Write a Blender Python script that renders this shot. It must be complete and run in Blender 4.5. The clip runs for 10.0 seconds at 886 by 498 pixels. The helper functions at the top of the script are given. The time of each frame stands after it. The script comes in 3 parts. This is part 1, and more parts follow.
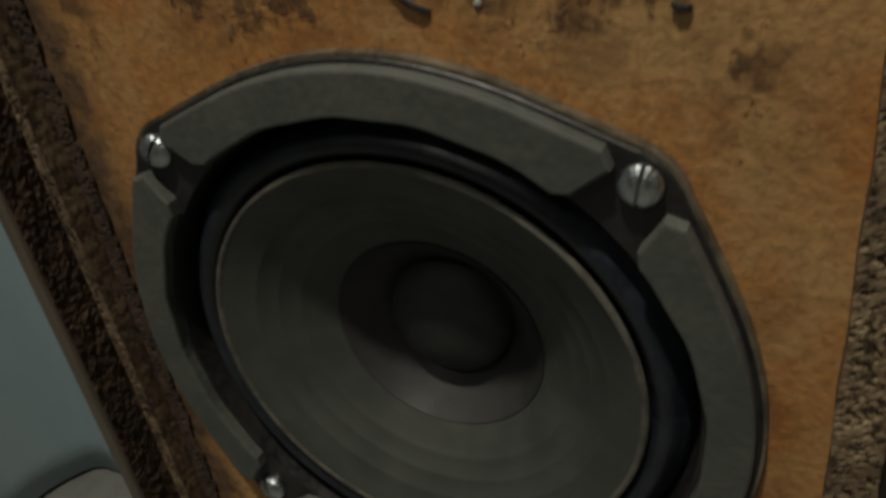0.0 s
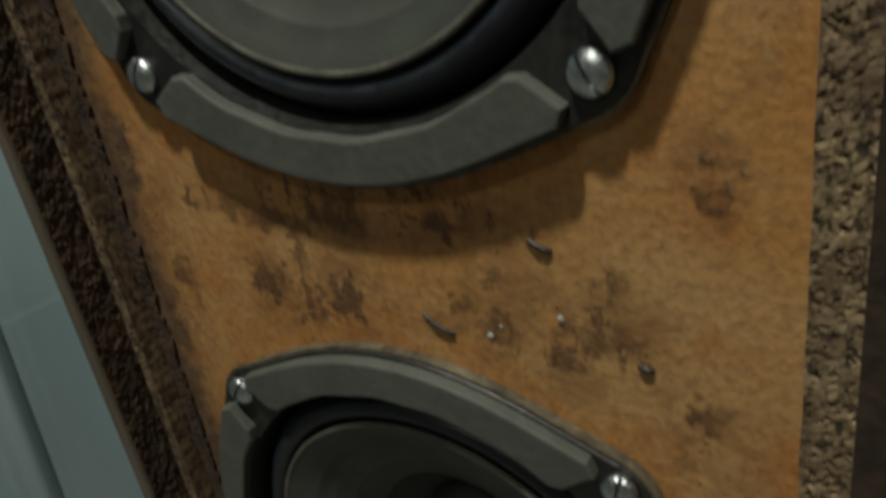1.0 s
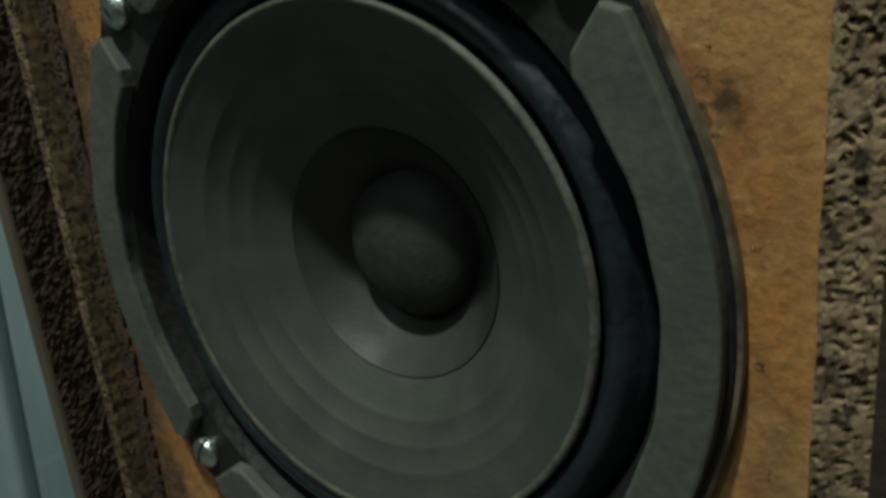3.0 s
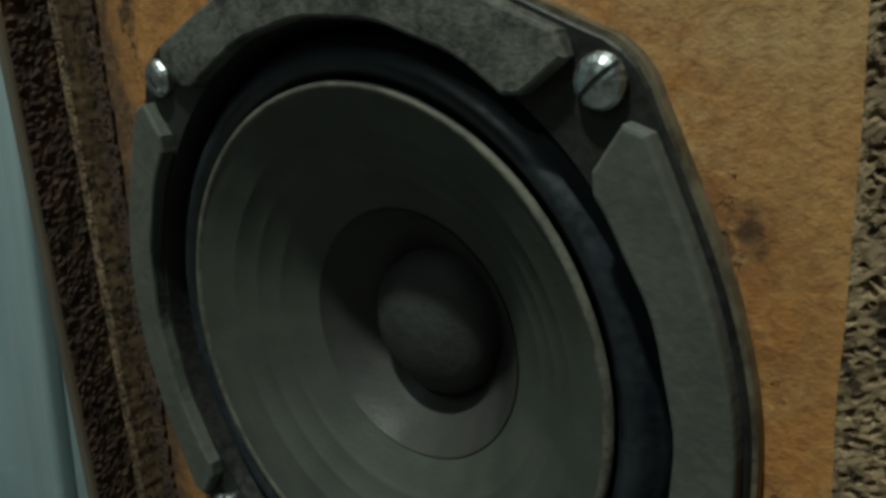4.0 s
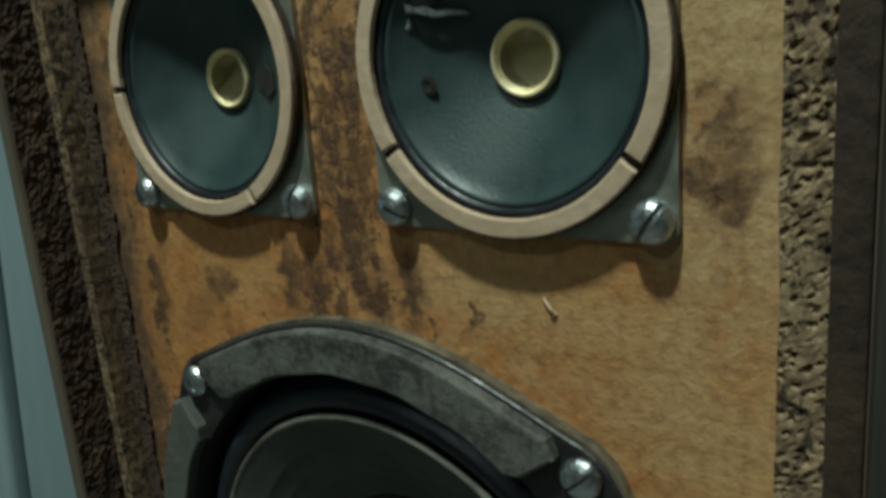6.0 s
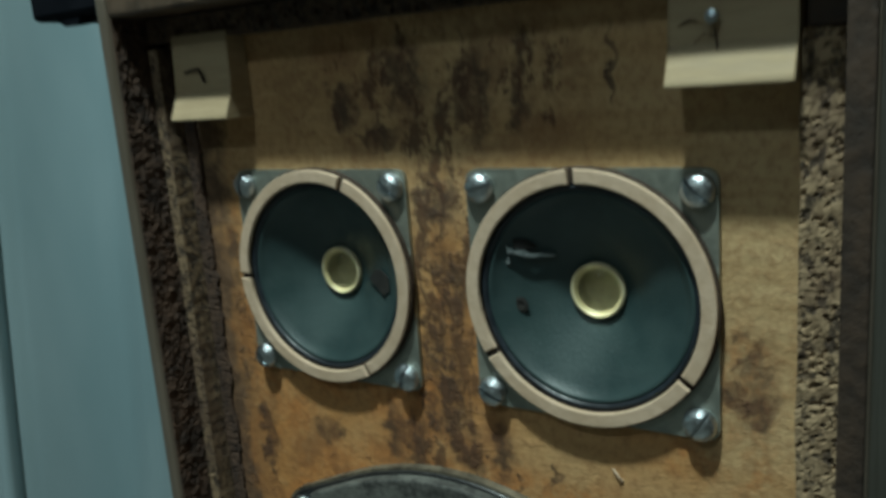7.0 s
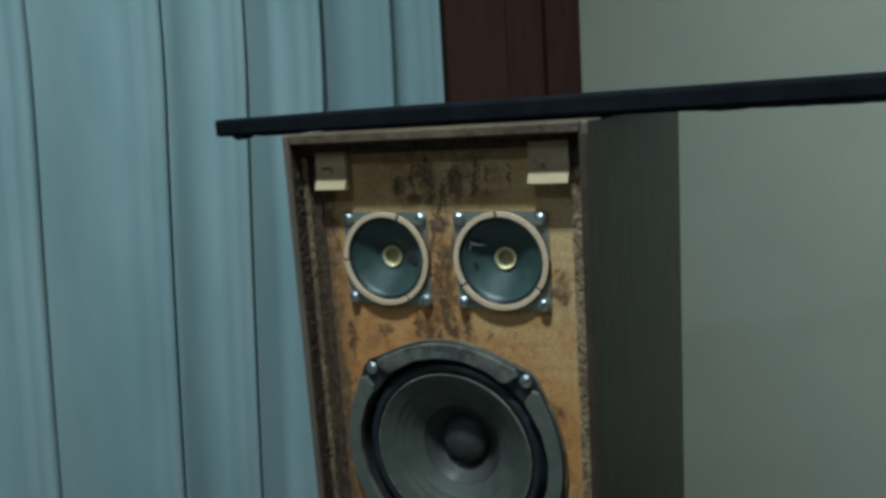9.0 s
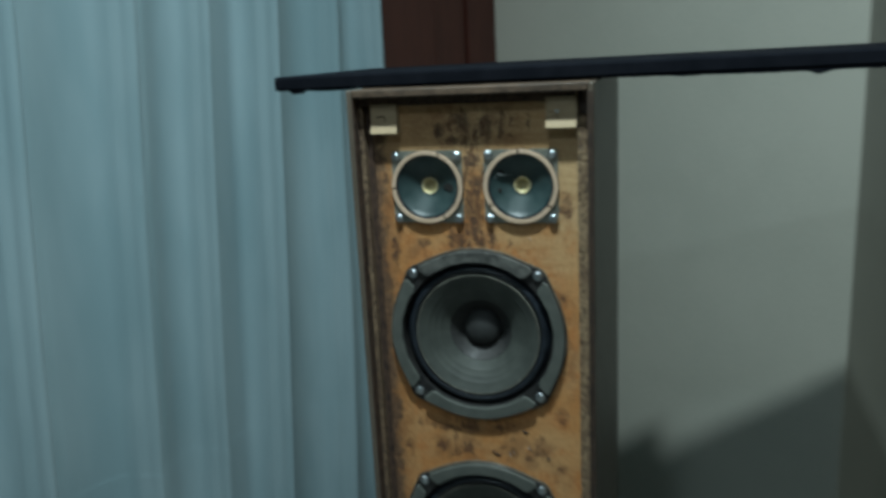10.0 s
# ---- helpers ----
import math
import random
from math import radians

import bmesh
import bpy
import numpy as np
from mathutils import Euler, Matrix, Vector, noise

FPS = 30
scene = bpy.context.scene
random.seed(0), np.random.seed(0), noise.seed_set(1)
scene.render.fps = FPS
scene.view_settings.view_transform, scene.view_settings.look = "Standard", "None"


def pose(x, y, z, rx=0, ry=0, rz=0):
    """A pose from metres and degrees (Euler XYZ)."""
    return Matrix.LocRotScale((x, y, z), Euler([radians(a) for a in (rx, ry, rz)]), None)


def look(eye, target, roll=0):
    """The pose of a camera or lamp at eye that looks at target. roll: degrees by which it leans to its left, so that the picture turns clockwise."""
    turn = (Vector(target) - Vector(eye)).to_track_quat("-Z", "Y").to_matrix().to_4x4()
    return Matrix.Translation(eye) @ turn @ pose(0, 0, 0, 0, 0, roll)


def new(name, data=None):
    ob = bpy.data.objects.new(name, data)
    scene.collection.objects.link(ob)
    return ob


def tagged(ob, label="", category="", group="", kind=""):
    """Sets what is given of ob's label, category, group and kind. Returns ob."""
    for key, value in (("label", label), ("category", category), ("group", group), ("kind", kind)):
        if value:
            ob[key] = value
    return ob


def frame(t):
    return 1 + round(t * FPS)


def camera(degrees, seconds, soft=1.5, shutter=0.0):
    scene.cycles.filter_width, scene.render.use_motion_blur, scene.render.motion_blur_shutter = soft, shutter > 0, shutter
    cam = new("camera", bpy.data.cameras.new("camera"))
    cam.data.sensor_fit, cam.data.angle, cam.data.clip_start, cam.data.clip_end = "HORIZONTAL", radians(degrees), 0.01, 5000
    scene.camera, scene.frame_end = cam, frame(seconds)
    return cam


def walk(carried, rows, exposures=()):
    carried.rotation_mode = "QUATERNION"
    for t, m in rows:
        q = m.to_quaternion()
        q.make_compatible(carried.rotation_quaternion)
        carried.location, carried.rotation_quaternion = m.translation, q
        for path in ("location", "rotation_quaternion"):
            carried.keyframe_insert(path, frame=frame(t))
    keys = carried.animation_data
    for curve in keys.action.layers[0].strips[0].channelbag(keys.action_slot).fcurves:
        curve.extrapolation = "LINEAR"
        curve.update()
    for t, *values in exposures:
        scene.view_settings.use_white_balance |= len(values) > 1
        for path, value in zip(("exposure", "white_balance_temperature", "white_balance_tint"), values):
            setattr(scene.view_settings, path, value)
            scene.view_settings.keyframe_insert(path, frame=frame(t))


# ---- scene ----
# The camera and its path
cam = camera(56.6, 10.0, soft=3.4, shutter=0.4)
PATH = [
    (0, (0.121, -0.187, 0.835), (-0.697, 1.32, -0.195), -9.1),
    (0.5, (0.144, -0.179, 0.871), (-0.816, 1.267, -0.122), -10.1),
    (1, (0.155, -0.183, 0.917), (-0.874, 1.296, 0.049), -9.8),
    (1.5, (0.154, -0.186, 0.948), (-0.899, 1.322, 0.162), -9.3),
    (2, (0.153, -0.192, 0.99), (-0.868, 1.369, 0.269), -8.6),
    (2.5, (0.156, -0.185, 1.007), (-0.9, 1.394, 0.382), -7.0),
    (3, (0.16, -0.166, 1.02), (-0.973, 1.365, 0.412), -5.6),
    (3.2, (0.159, -0.163, 1.029), (-0.99, 1.345, 0.392), -5.6),
    (4.3, (0.164, -0.155, 1.045), (-1.082, 1.314, 0.508), -3.1),
    (4.4, (0.163, -0.158, 1.053), (-1.059, 1.318, 0.481), -4.0),
    (4.5, (0.164, -0.156, 1.054), (-1.077, 1.313, 0.502), -3.7),
    (5, (0.169, -0.159, 1.08), (-1.056, 1.318, 0.515), -4.1),
    (5.2, (0.17, -0.162, 1.093), (-1.033, 1.333, 0.53), -3.8),
    (6.3, (0.171, -0.188, 1.151), (-0.964, 1.396, 0.702), -4.7),
    (6.5, (0.17, -0.193, 1.163), (-0.974, 1.389, 0.728), -4.6),
    (7, (0.17, -0.251, 1.208), (-0.9, 1.387, 0.793), -4.4),
    (7.5, (0.182, -0.325, 1.24), (-0.742, 1.408, 0.863), -3.8),
    (8, (0.22, -0.428, 1.256), (-0.63, 1.347, 0.898), -3.4),
    (8.5, (0.29, -0.557, 1.264), (-0.543, 1.225, 0.903), -3.2),
    (9, (0.321, -0.665, 1.274), (-0.521, 1.114, 0.915), -3.9),
    (9.5, (0.3, -0.763, 1.281), (-0.527, 1.012, 0.874), -3.9),
    (10, (0.231, -0.952, 1.29), (-0.295, 0.92, 0.823), -2.9),
]
EXPOSURES = [
    (0.0, -0.62, 6900, 9), (0.5, -0.40, 7000, 7), (1.0, -0.36, 6700, 3), (2.5, -0.52, 6150, -6), (4.5, -0.58, 6100, -10),
    (6.5, -0.45, 5650, -12), (8.0, -0.22, 5200, -11), (9.5, -0.08, 5170, -7), (10.0, -0.02, 5220, -6),
]
walk(cam, [(t, look(eye, target, roll)) for t, eye, target, roll in PATH], EXPOSURES)

# ---- light ----
world = bpy.data.worlds.new("night")
scene.world = world
world.use_nodes = True
world.node_tree.nodes["Background"].inputs[0].default_value = (0.02, 0.025, 0.03, 1)
world.node_tree.nodes["Background"].inputs[1].default_value = 0.2


def area_light(name, eye, target, size, watts, colour):
    lamp = bpy.data.lights.new(name, "AREA")
    lamp.shape, lamp.size, lamp.energy, lamp.color = "DISK", size, watts, colour
    ob = new(name, lamp)
    ob.matrix_world = look(eye, target)
    return ob


area_light("ceiling_light", (0.06, -0.55, 2.52), (0.06, -0.54, 0.0), 0.10, 34, (1.0, 0.97, 0.88))
area_light("ceiling_light_second", (0.0, -1.55, 2.52), (0.0, -1.54, 0.0), 0.14, 6.5, (0.98, 0.98, 0.96))
area_light("ceiling_light_far", (-0.2, -3.0, 2.50), (-0.2, -2.9, 0.0), 0.12, 2.2, (0.95, 0.98, 1.0))


# ---- materials ----
class Nodes:
    """A small builder of node materials."""

    def __init__(self, name, rough=0.6, metal=0.0):
        self.mat = bpy.data.materials.new(name)
        self.mat.use_nodes = True
        self.tree = self.mat.node_tree
        self.bsdf = self.tree.nodes["Principled BSDF"]
        self.bsdf.inputs["Roughness"].default_value = rough
        self.bsdf.inputs["Metallic"].default_value = metal
        self.coord = self.tree.nodes.new("ShaderNodeTexCoord")
        self.place = self.coord.outputs["Object"]

    def link(self, a, b):
        self.tree.links.new(a, b)

    def put(self, socket, value):
        if hasattr(value, "is_output"):
            self.link(value, socket)
        elif isinstance(value, tuple) and len(value) == 3 and socket.type == "RGBA":
            socket.default_value = (*value, 1)
        else:
            socket.default_value = value

    def scaled(self, sx, sy, sz):
        n = self.tree.nodes.new("ShaderNodeMapping")
        self.link(self.place, n.inputs[0])
        n.inputs["Scale"].default_value = (sx, sy, sz)
        return n.outputs[0]

    def noise(self, scale, detail=4.0, rough=0.55, place=None, distort=0.0):
        n = self.tree.nodes.new("ShaderNodeTexNoise")
        self.link(place or self.place, n.inputs["Vector"])
        n.inputs["Scale"].default_value = scale
        n.inputs["Detail"].default_value = detail
        n.inputs["Roughness"].default_value = rough
        n.inputs["Distortion"].default_value = distort
        return n.outputs[0]

    def cells(self, scale, place=None, out="Distance", feature="F1"):
        n = self.tree.nodes.new("ShaderNodeTexVoronoi")
        n.feature = feature
        self.link(place or self.place, n.inputs["Vector"])
        n.inputs["Scale"].default_value = scale
        return n.outputs[out]

    def span(self, value, lo, hi, a=0.0, b=1.0):
        n = self.tree.nodes.new("ShaderNodeMapRange")
        n.interpolation_type = "SMOOTHSTEP"
        self.put(n.inputs[0], value)
        for i, v in enumerate((lo, hi, a, b)):
            self.put(n.inputs[i + 1], v)
        return n.outputs[0]

    def calc(self, op, a, b=0.0):
        n = self.tree.nodes.new("ShaderNodeMath")
        n.operation = op
        self.put(n.inputs[0], a)
        self.put(n.inputs[1], b)
        return n.outputs[0]

    def mix(self, factor, a, b, blend="MIX"):
        n = self.tree.nodes.new("ShaderNodeMix")
        n.data_type, n.blend_type = "RGBA", blend
        self.put(n.inputs[0], factor)
        self.put(n.inputs[6], a)
        self.put(n.inputs[7], b)
        return n.outputs[2]

    def blot(self, x, z, rx, rz):
        """A soft oval patch in the plane of x and z, 1 in its middle."""
        n = self.tree.nodes.new("ShaderNodeMapping")
        self.link(self.place, n.inputs[0])
        n.inputs["Location"].default_value = (-x / rx, 0, -z / rz)
        n.inputs["Scale"].default_value = (1 / rx, 0, 1 / rz)
        g = self.tree.nodes.new("ShaderNodeVectorMath")
        g.operation = "LENGTH"
        self.link(n.outputs[0], g.inputs[0])
        return self.span(g.outputs["Value"], 0.3, 1.15, 1.0, 0.0)

    def ragged(self, x, z, rx, rz, place):
        """A blot with a torn edge, in a place that is already bent by noise."""
        n = self.tree.nodes.new("ShaderNodeMapping")
        self.link(place, n.inputs[0])
        n.inputs["Location"].default_value = (-x / rx, 0, -z / rz)
        n.inputs["Scale"].default_value = (1 / rx, 0, 1 / rz)
        g = self.tree.nodes.new("ShaderNodeVectorMath")
        g.operation = "LENGTH"
        self.link(n.outputs[0], g.inputs[0])
        return self.span(g.outputs["Value"], 0.60, 1.20, 1.0, 0.0)

    def bent(self, scale, reach):
        """The place, pushed about by noise."""
        n = self.tree.nodes.new("ShaderNodeTexNoise")
        self.link(self.place, n.inputs["Vector"])
        n.inputs["Scale"].default_value, n.inputs["Detail"].default_value = scale, 4
        a = self.tree.nodes.new("ShaderNodeVectorMath")
        a.operation = "SUBTRACT"
        self.link(n.outputs[1], a.inputs[0])
        a.inputs[1].default_value = (0.5, 0.5, 0.5)
        b = self.tree.nodes.new("ShaderNodeVectorMath")
        b.operation = "SCALE"
        self.link(a.outputs[0], b.inputs[0])
        b.inputs["Scale"].default_value = reach
        c = self.tree.nodes.new("ShaderNodeVectorMath")
        c.operation = "ADD"
        self.link(self.place, c.inputs[0])
        self.link(b.outputs[0], c.inputs[1])
        return c.outputs[0]

    def axis(self, i):
        n = self.tree.nodes.new("ShaderNodeSeparateXYZ")
        self.link(self.place, n.inputs[0])
        return n.outputs[i]

    def colour(self, value):
        self.put(self.bsdf.inputs["Base Color"], value)

    def rough(self, value):
        self.put(self.bsdf.inputs["Roughness"], value)

    def bump(self, height, strength=0.4, distance=0.002):
        n = self.tree.nodes.new("ShaderNodeBump")
        n.inputs["Strength"].default_value = strength
        n.inputs["Distance"].default_value = distance
        self.link(height, n.inputs["Height"])
        self.link(n.outputs[0], self.bsdf.inputs["Normal"])


def two_tone(name, a, b, scale, rough=0.6, metal=0.0, bump=0.2, distance=0.001, fine=6.0, stretch=(1, 1, 1)):
    m = Nodes(name, rough, metal)
    place = m.scaled(*stretch)
    big = m.noise(scale, 3, 0.6, place)
    small = m.noise(scale * fine, 4, 0.6, place)
    sum_ = m.calc("ADD", m.calc("MULTIPLY", big, 0.6), m.calc("MULTIPLY", small, 0.4))
    m.colour(m.mix(m.span(sum_, 0.36, 0.64), a, b))
    m.rough(m.span(small, 0.3, 0.7, max(0.05, rough - 0.1), min(1.0, rough + 0.1)))
    m.bump(small, bump, distance)
    return m.mat


# stains on the board below and above the upper woofer: x, z and half sizes
MARKS_LOW = [
    (0.1089, 0.8315, 0.0035, 0.0045), (0.0889, 0.7796, 0.0022, 0.0019), (-0.0299, 0.7774, 0.0039, 0.0036), (-0.0487, 0.7884, 0.0068, 0.0054),
    (-0.0169, 0.7848, 0.0085, 0.0040), (-0.0582, 0.8160, 0.0068, 0.0044), (-0.0313, 0.8035, 0.0030, 0.0077), (0.0655, 0.7767, 0.0053, 0.0040),
    (0.0450, 0.8020, 0.0050, 0.0030), (-0.0957, 0.7862, 0.0049, 0.0078), (0.1053, 0.7660, 0.0050, 0.0045), (0.0807, 0.8029, 0.0039, 0.0053),
    (-0.0400, 0.8130, 0.0150, 0.0035), (-0.0100, 0.8160, 0.0100, 0.0060), (0.0300, 0.8170, 0.0080, 0.0040), (0.0430, 0.7840, 0.0060, 0.0070),
    (0.0760, 0.7860, 0.0120, 0.0060), (-0.0780, 0.8190, 0.0020, 0.0050), (-0.0700, 0.8200, 0.0015, 0.0050), (0.0300, 0.7900, 0.0040, 0.0030),
]
MARKS_HIGH = [
    (-0.0040, 1.0770, 0.0037, 0.0085), (0.0137, 1.0646, 0.0035, 0.0070), (-0.0208, 1.0667, 0.0041, 0.0065), (0.0333, 1.0536, 0.0013, 0.0018),
    (0.0478, 1.0600, 0.0015, 0.0048), (-0.0972, 1.0508, 0.0042, 0.0132), (-0.0587, 1.0604, 0.0084, 0.0045), (0.1107, 0.9923, 0.0025, 0.0042),
    (0.1165, 1.1130, 0.0035, 0.0060), (0.0053, 1.0893, 0.0046, 0.0060), (-0.0244, 1.0663, 0.0040, 0.0105), (0.0099, 1.0672, 0.0057, 0.0088),
    (-0.1050, 1.1402, 0.0035, 0.0066), (-0.0196, 1.1868, 0.0077, 0.0034), (0.0399, 1.1971, 0.0040, 0.0087), (0.0179, 1.1973, 0.0042, 0.0051),
    (-0.0345, 1.1976, 0.0048, 0.0081), (0.1180, 1.0980, 0.0045, 0.0060), (0.0740, 1.2064, 0.0012, 0.0106), (0.0080, 1.1300, 0.0060, 0.0120),
    (0.0040, 1.1620, 0.0080, 0.0060), (-0.0020, 1.1050, 0.0050, 0.0100), (0.1100, 1.1020, 0.0035, 0.0040), (0.1050, 0.9850, 0.0020, 0.0050),
]


def baffle_material():
    """Orange-brown fibreboard with torn veneer, glue streaks and dark stains."""
    m = Nodes("stained_fibreboard", 0.75)
    warp = m.noise(16, 3, 0.6)
    fibre = m.noise(300, 4, 0.65)
    grain = m.noise(26, 4, 0.6, m.scaled(0.35, 1, 5.0))
    mid = m.noise(34, 5, 0.62)
    base = m.mix(m.span(warp, 0.35, 0.66), (0.49, 0.240, 0.072), (0.54, 0.315, 0.125))
    base = m.mix(m.span(mid, 0.48, 0.72, 0.0, 0.75), base, (0.46, 0.175, 0.040))
    # pale veneer that is still in place, with its grain across
    pale = m.mix(m.span(grain, 0.35, 0.65), (0.54, 0.395, 0.205), (0.44, 0.305, 0.145))
    high = m.span(m.calc("ADD", m.axis(2), m.calc("MULTIPLY", m.calc("SUBTRACT", mid, 0.5), 0.10)), 1.135, 1.175)
    side = m.calc("MULTIPLY", m.span(m.calc("ADD", m.axis(0), m.calc("MULTIPLY", m.calc("SUBTRACT", mid, 0.5), 0.05)), 0.092, 0.104), m.span(m.axis(2), 1.02, 1.10))
    lawn = m.calc("MULTIPLY", m.blot(0.070, 1.045, 0.11, 0.050), 0.45)
    veneer = m.calc("MAXIMUM", m.calc("MAXIMUM", m.calc("MULTIPLY", high, 0.75), m.calc("MULTIPLY", side, 0.9)), lawn)
    base = m.mix(veneer, base, pale)
    # rusty bloom round the woofers
    for z in (0.9422, 0.6570):
        ring = m.tree.nodes.new("ShaderNodeMapping")
        m.link(m.place, ring.inputs[0])
        ring.inputs["Location"].default_value = (-0.003, 0, -z)
        ring.inputs["Scale"].default_value = (1, 0, 1)
        far = m.tree.nodes.new("ShaderNodeVectorMath")
        far.operation = "LENGTH"
        m.link(ring.outputs[0], far.inputs[0])
        bloom = m.calc("MULTIPLY", m.span(far.outputs["Value"], 0.116, 0.134, 1.0, 0.0), m.span(m.noise(60, 4, 0.6), 0.38, 0.6))
        base = m.mix(m.calc("MULTIPLY", bloom, 0.7), base, (0.46, 0.185, 0.045))
    rust = None
    for x, z, rx, rz in ((0.1135, 1.104, 0.012, 0.026), (0.1190, 1.066, 0.010, 0.030), (0.098, 1.078, 0.018, 0.010), (0.062, 1.048, 0.040, 0.016), (0.090, 1.022, 0.022, 0.020), (-0.085, 1.075, 0.030, 0.045), (0.104, 0.985, 0.014, 0.030), (-0.03, 1.085, 0.05, 0.012), (-0.100, 1.13, 0.012, 0.06)):
        p = m.blot(x, z, rx, rz)
        rust = p if rust is None else m.calc("MAXIMUM", rust, p)
    rust = m.calc("MULTIPLY", rust, m.span(m.noise(120, 5, 0.7), 0.40, 0.60))
    base = m.mix(m.calc("MULTIPLY", rust, 0.55), base, m.mix(m.span(m.noise(200, 4, 0.7), 0.45, 0.62), (0.44, 0.165, 0.035), (0.20, 0.085, 0.026)))
    # dark glue and soot: where the patches lie and how torn they are
    blotch = m.noise(52, 5, 0.65)
    streak = m.noise(85, 5, 0.7, m.scaled(1.5, 1, 0.5))
    speck = m.noise(150, 5, 0.75)
    torn = m.calc("ADD", m.calc("MULTIPLY", streak, 0.6), m.calc("MULTIPLY", speck, 0.4))
    patches = None
    for x, z, rx, rz, k in (
        (0.006, 1.13, 0.026, 0.13, 1.0), (0.0, 1.06, 0.035, 0.06, 0.9), (-0.01, 1.205, 0.075, 0.040, 0.85), (0.045, 1.205, 0.03, 0.035, 0.8),
        (-0.105, 1.05, 0.020, 0.16, 0.8), (-0.055, 1.04, 0.05, 0.035, 0.55), (0.116, 1.105, 0.014, 0.024, 0.65), (0.03, 1.03, 0.03, 0.03, 0.6),
        (0.0, 0.822, 0.09, 0.024, 0.85), (-0.03, 0.785, 0.05, 0.025, 0.9), (0.06, 0.785, 0.055, 0.03, 0.75), (0.105, 0.76, 0.024, 0.035, 0.55),
        (0.107, 0.836, 0.013, 0.018, 0.9), (-0.105, 0.80, 0.022, 0.10, 0.75), (-0.04, 0.765, 0.03, 0.02, 0.8), (0.118, 0.93, 0.014, 0.10, 0.55),
        (-0.11, 0.95, 0.014, 0.16, 0.55), (0.11, 0.64, 0.02, 0.10, 0.5), (-0.1, 0.66, 0.03, 0.12, 0.6), (0.105, 0.995, 0.016, 0.02, 0.75),
    ):
        p = m.calc("MULTIPLY", m.blot(x, z, rx, rz), k)
        patches = p if patches is None else m.calc("MAXIMUM", patches, p)
    place = m.bent(150, 0.020)
    def stains(spots, wide, tall):
        found = None
        for x, z, rx, rz in spots:
            p = m.ragged(x, z, rx * wide, rz * tall, place)
            found = p if found is None else m.calc("MAXIMUM", found, p)
        return found

    torn_edge = m.calc("MULTIPLY", m.span(speck, 0.30, 0.54, 0.35, 1.0), m.span(m.noise(70, 4, 0.7), 0.32, 0.58, 0.55, 1.0))
    marks_high = m.calc("MULTIPLY", stains(MARKS_HIGH + [(0.0060, 1.0850, 0.0045, 0.0180), (-0.0130, 1.0600, 0.0050, 0.0140), (0.0260, 1.0640, 0.0040, 0.0110), (-0.0060, 1.2080, 0.0080, 0.0100), (0.0240, 1.2000, 0.0050, 0.0140)], 1.30, 1.35), torn_edge)
    marks = stains(MARKS_LOW, 1.25, 1.2)
    marks = m.calc("MULTIPLY", m.calc("MULTIPLY", marks, m.span(speck, 0.30, 0.54, 0.30, 1.0)), m.span(m.noise(70, 4, 0.7), 0.32, 0.60, 0.5, 1.0))
    margin = m.span(m.calc("ADD", m.axis(0), m.calc("MULTIPLY", m.calc("SUBTRACT", blotch, 0.5), 0.060)), -0.114, -0.099, 1.0, 0.0)
    edge = m.calc("SUBTRACT", 0.70, m.calc("MULTIPLY", patches, 0.240))
    dark = m.span(m.calc("SUBTRACT", torn, edge), 0.0, 0.07)
    soft = m.calc("MULTIPLY", m.span(patches, 0.0, 0.6), m.span(blotch, 0.42, 0.60))
    base = m.mix(m.calc("MULTIPLY", soft, 0.5), base, (0.15, 0.065, 0.026))
    base = m.mix(m.calc("MULTIPLY", dark, 0.85), base, (0.060, 0.032, 0.018))
    base = m.mix(m.span(fibre, 0.42, 0.68, 0.0, 0.45), base, (0.22, 0.10, 0.035))
    grit = m.noise(190, 5, 0.75)
    base = m.mix(m.span(grit, 0.52, 0.72, 0.0, 0.40), base, (0.62, 0.40, 0.18))
    base = m.mix(m.span(m.noise(9, 2, 0.5), 0.5, 0.75, 0.0, 0.35), base, (0.30, 0.13, 0.04))
    base = m.mix(m.calc("MULTIPLY", marks, 0.80), base, m.mix(m.span(streak, 0.4, 0.6), (0.070, 0.034, 0.017), (0.150, 0.068, 0.028)))
    base = m.mix(m.calc("MULTIPLY", marks_high, 0.82), base, m.mix(m.span(streak, 0.4, 0.6), (0.030, 0.019, 0.014), (0.095, 0.045, 0.022)))
    base = m.mix(m.calc("MULTIPLY", margin, 0.92), base, m.mix(m.span(speck, 0.4, 0.62), (0.060, 0.034, 0.020), (0.15, 0.09, 0.05)))
    m.colour(base)
    m.bump(m.calc("ADD", m.calc("MULTIPLY", fibre, 0.55), m.calc("ADD", m.calc("MULTIPLY", mid, 0.45), m.calc("ADD", m.calc("MULTIPLY", dark, 0.5), m.calc("MULTIPLY", grit, 0.5)))), 0.5, 0.0018)
    return m.mat


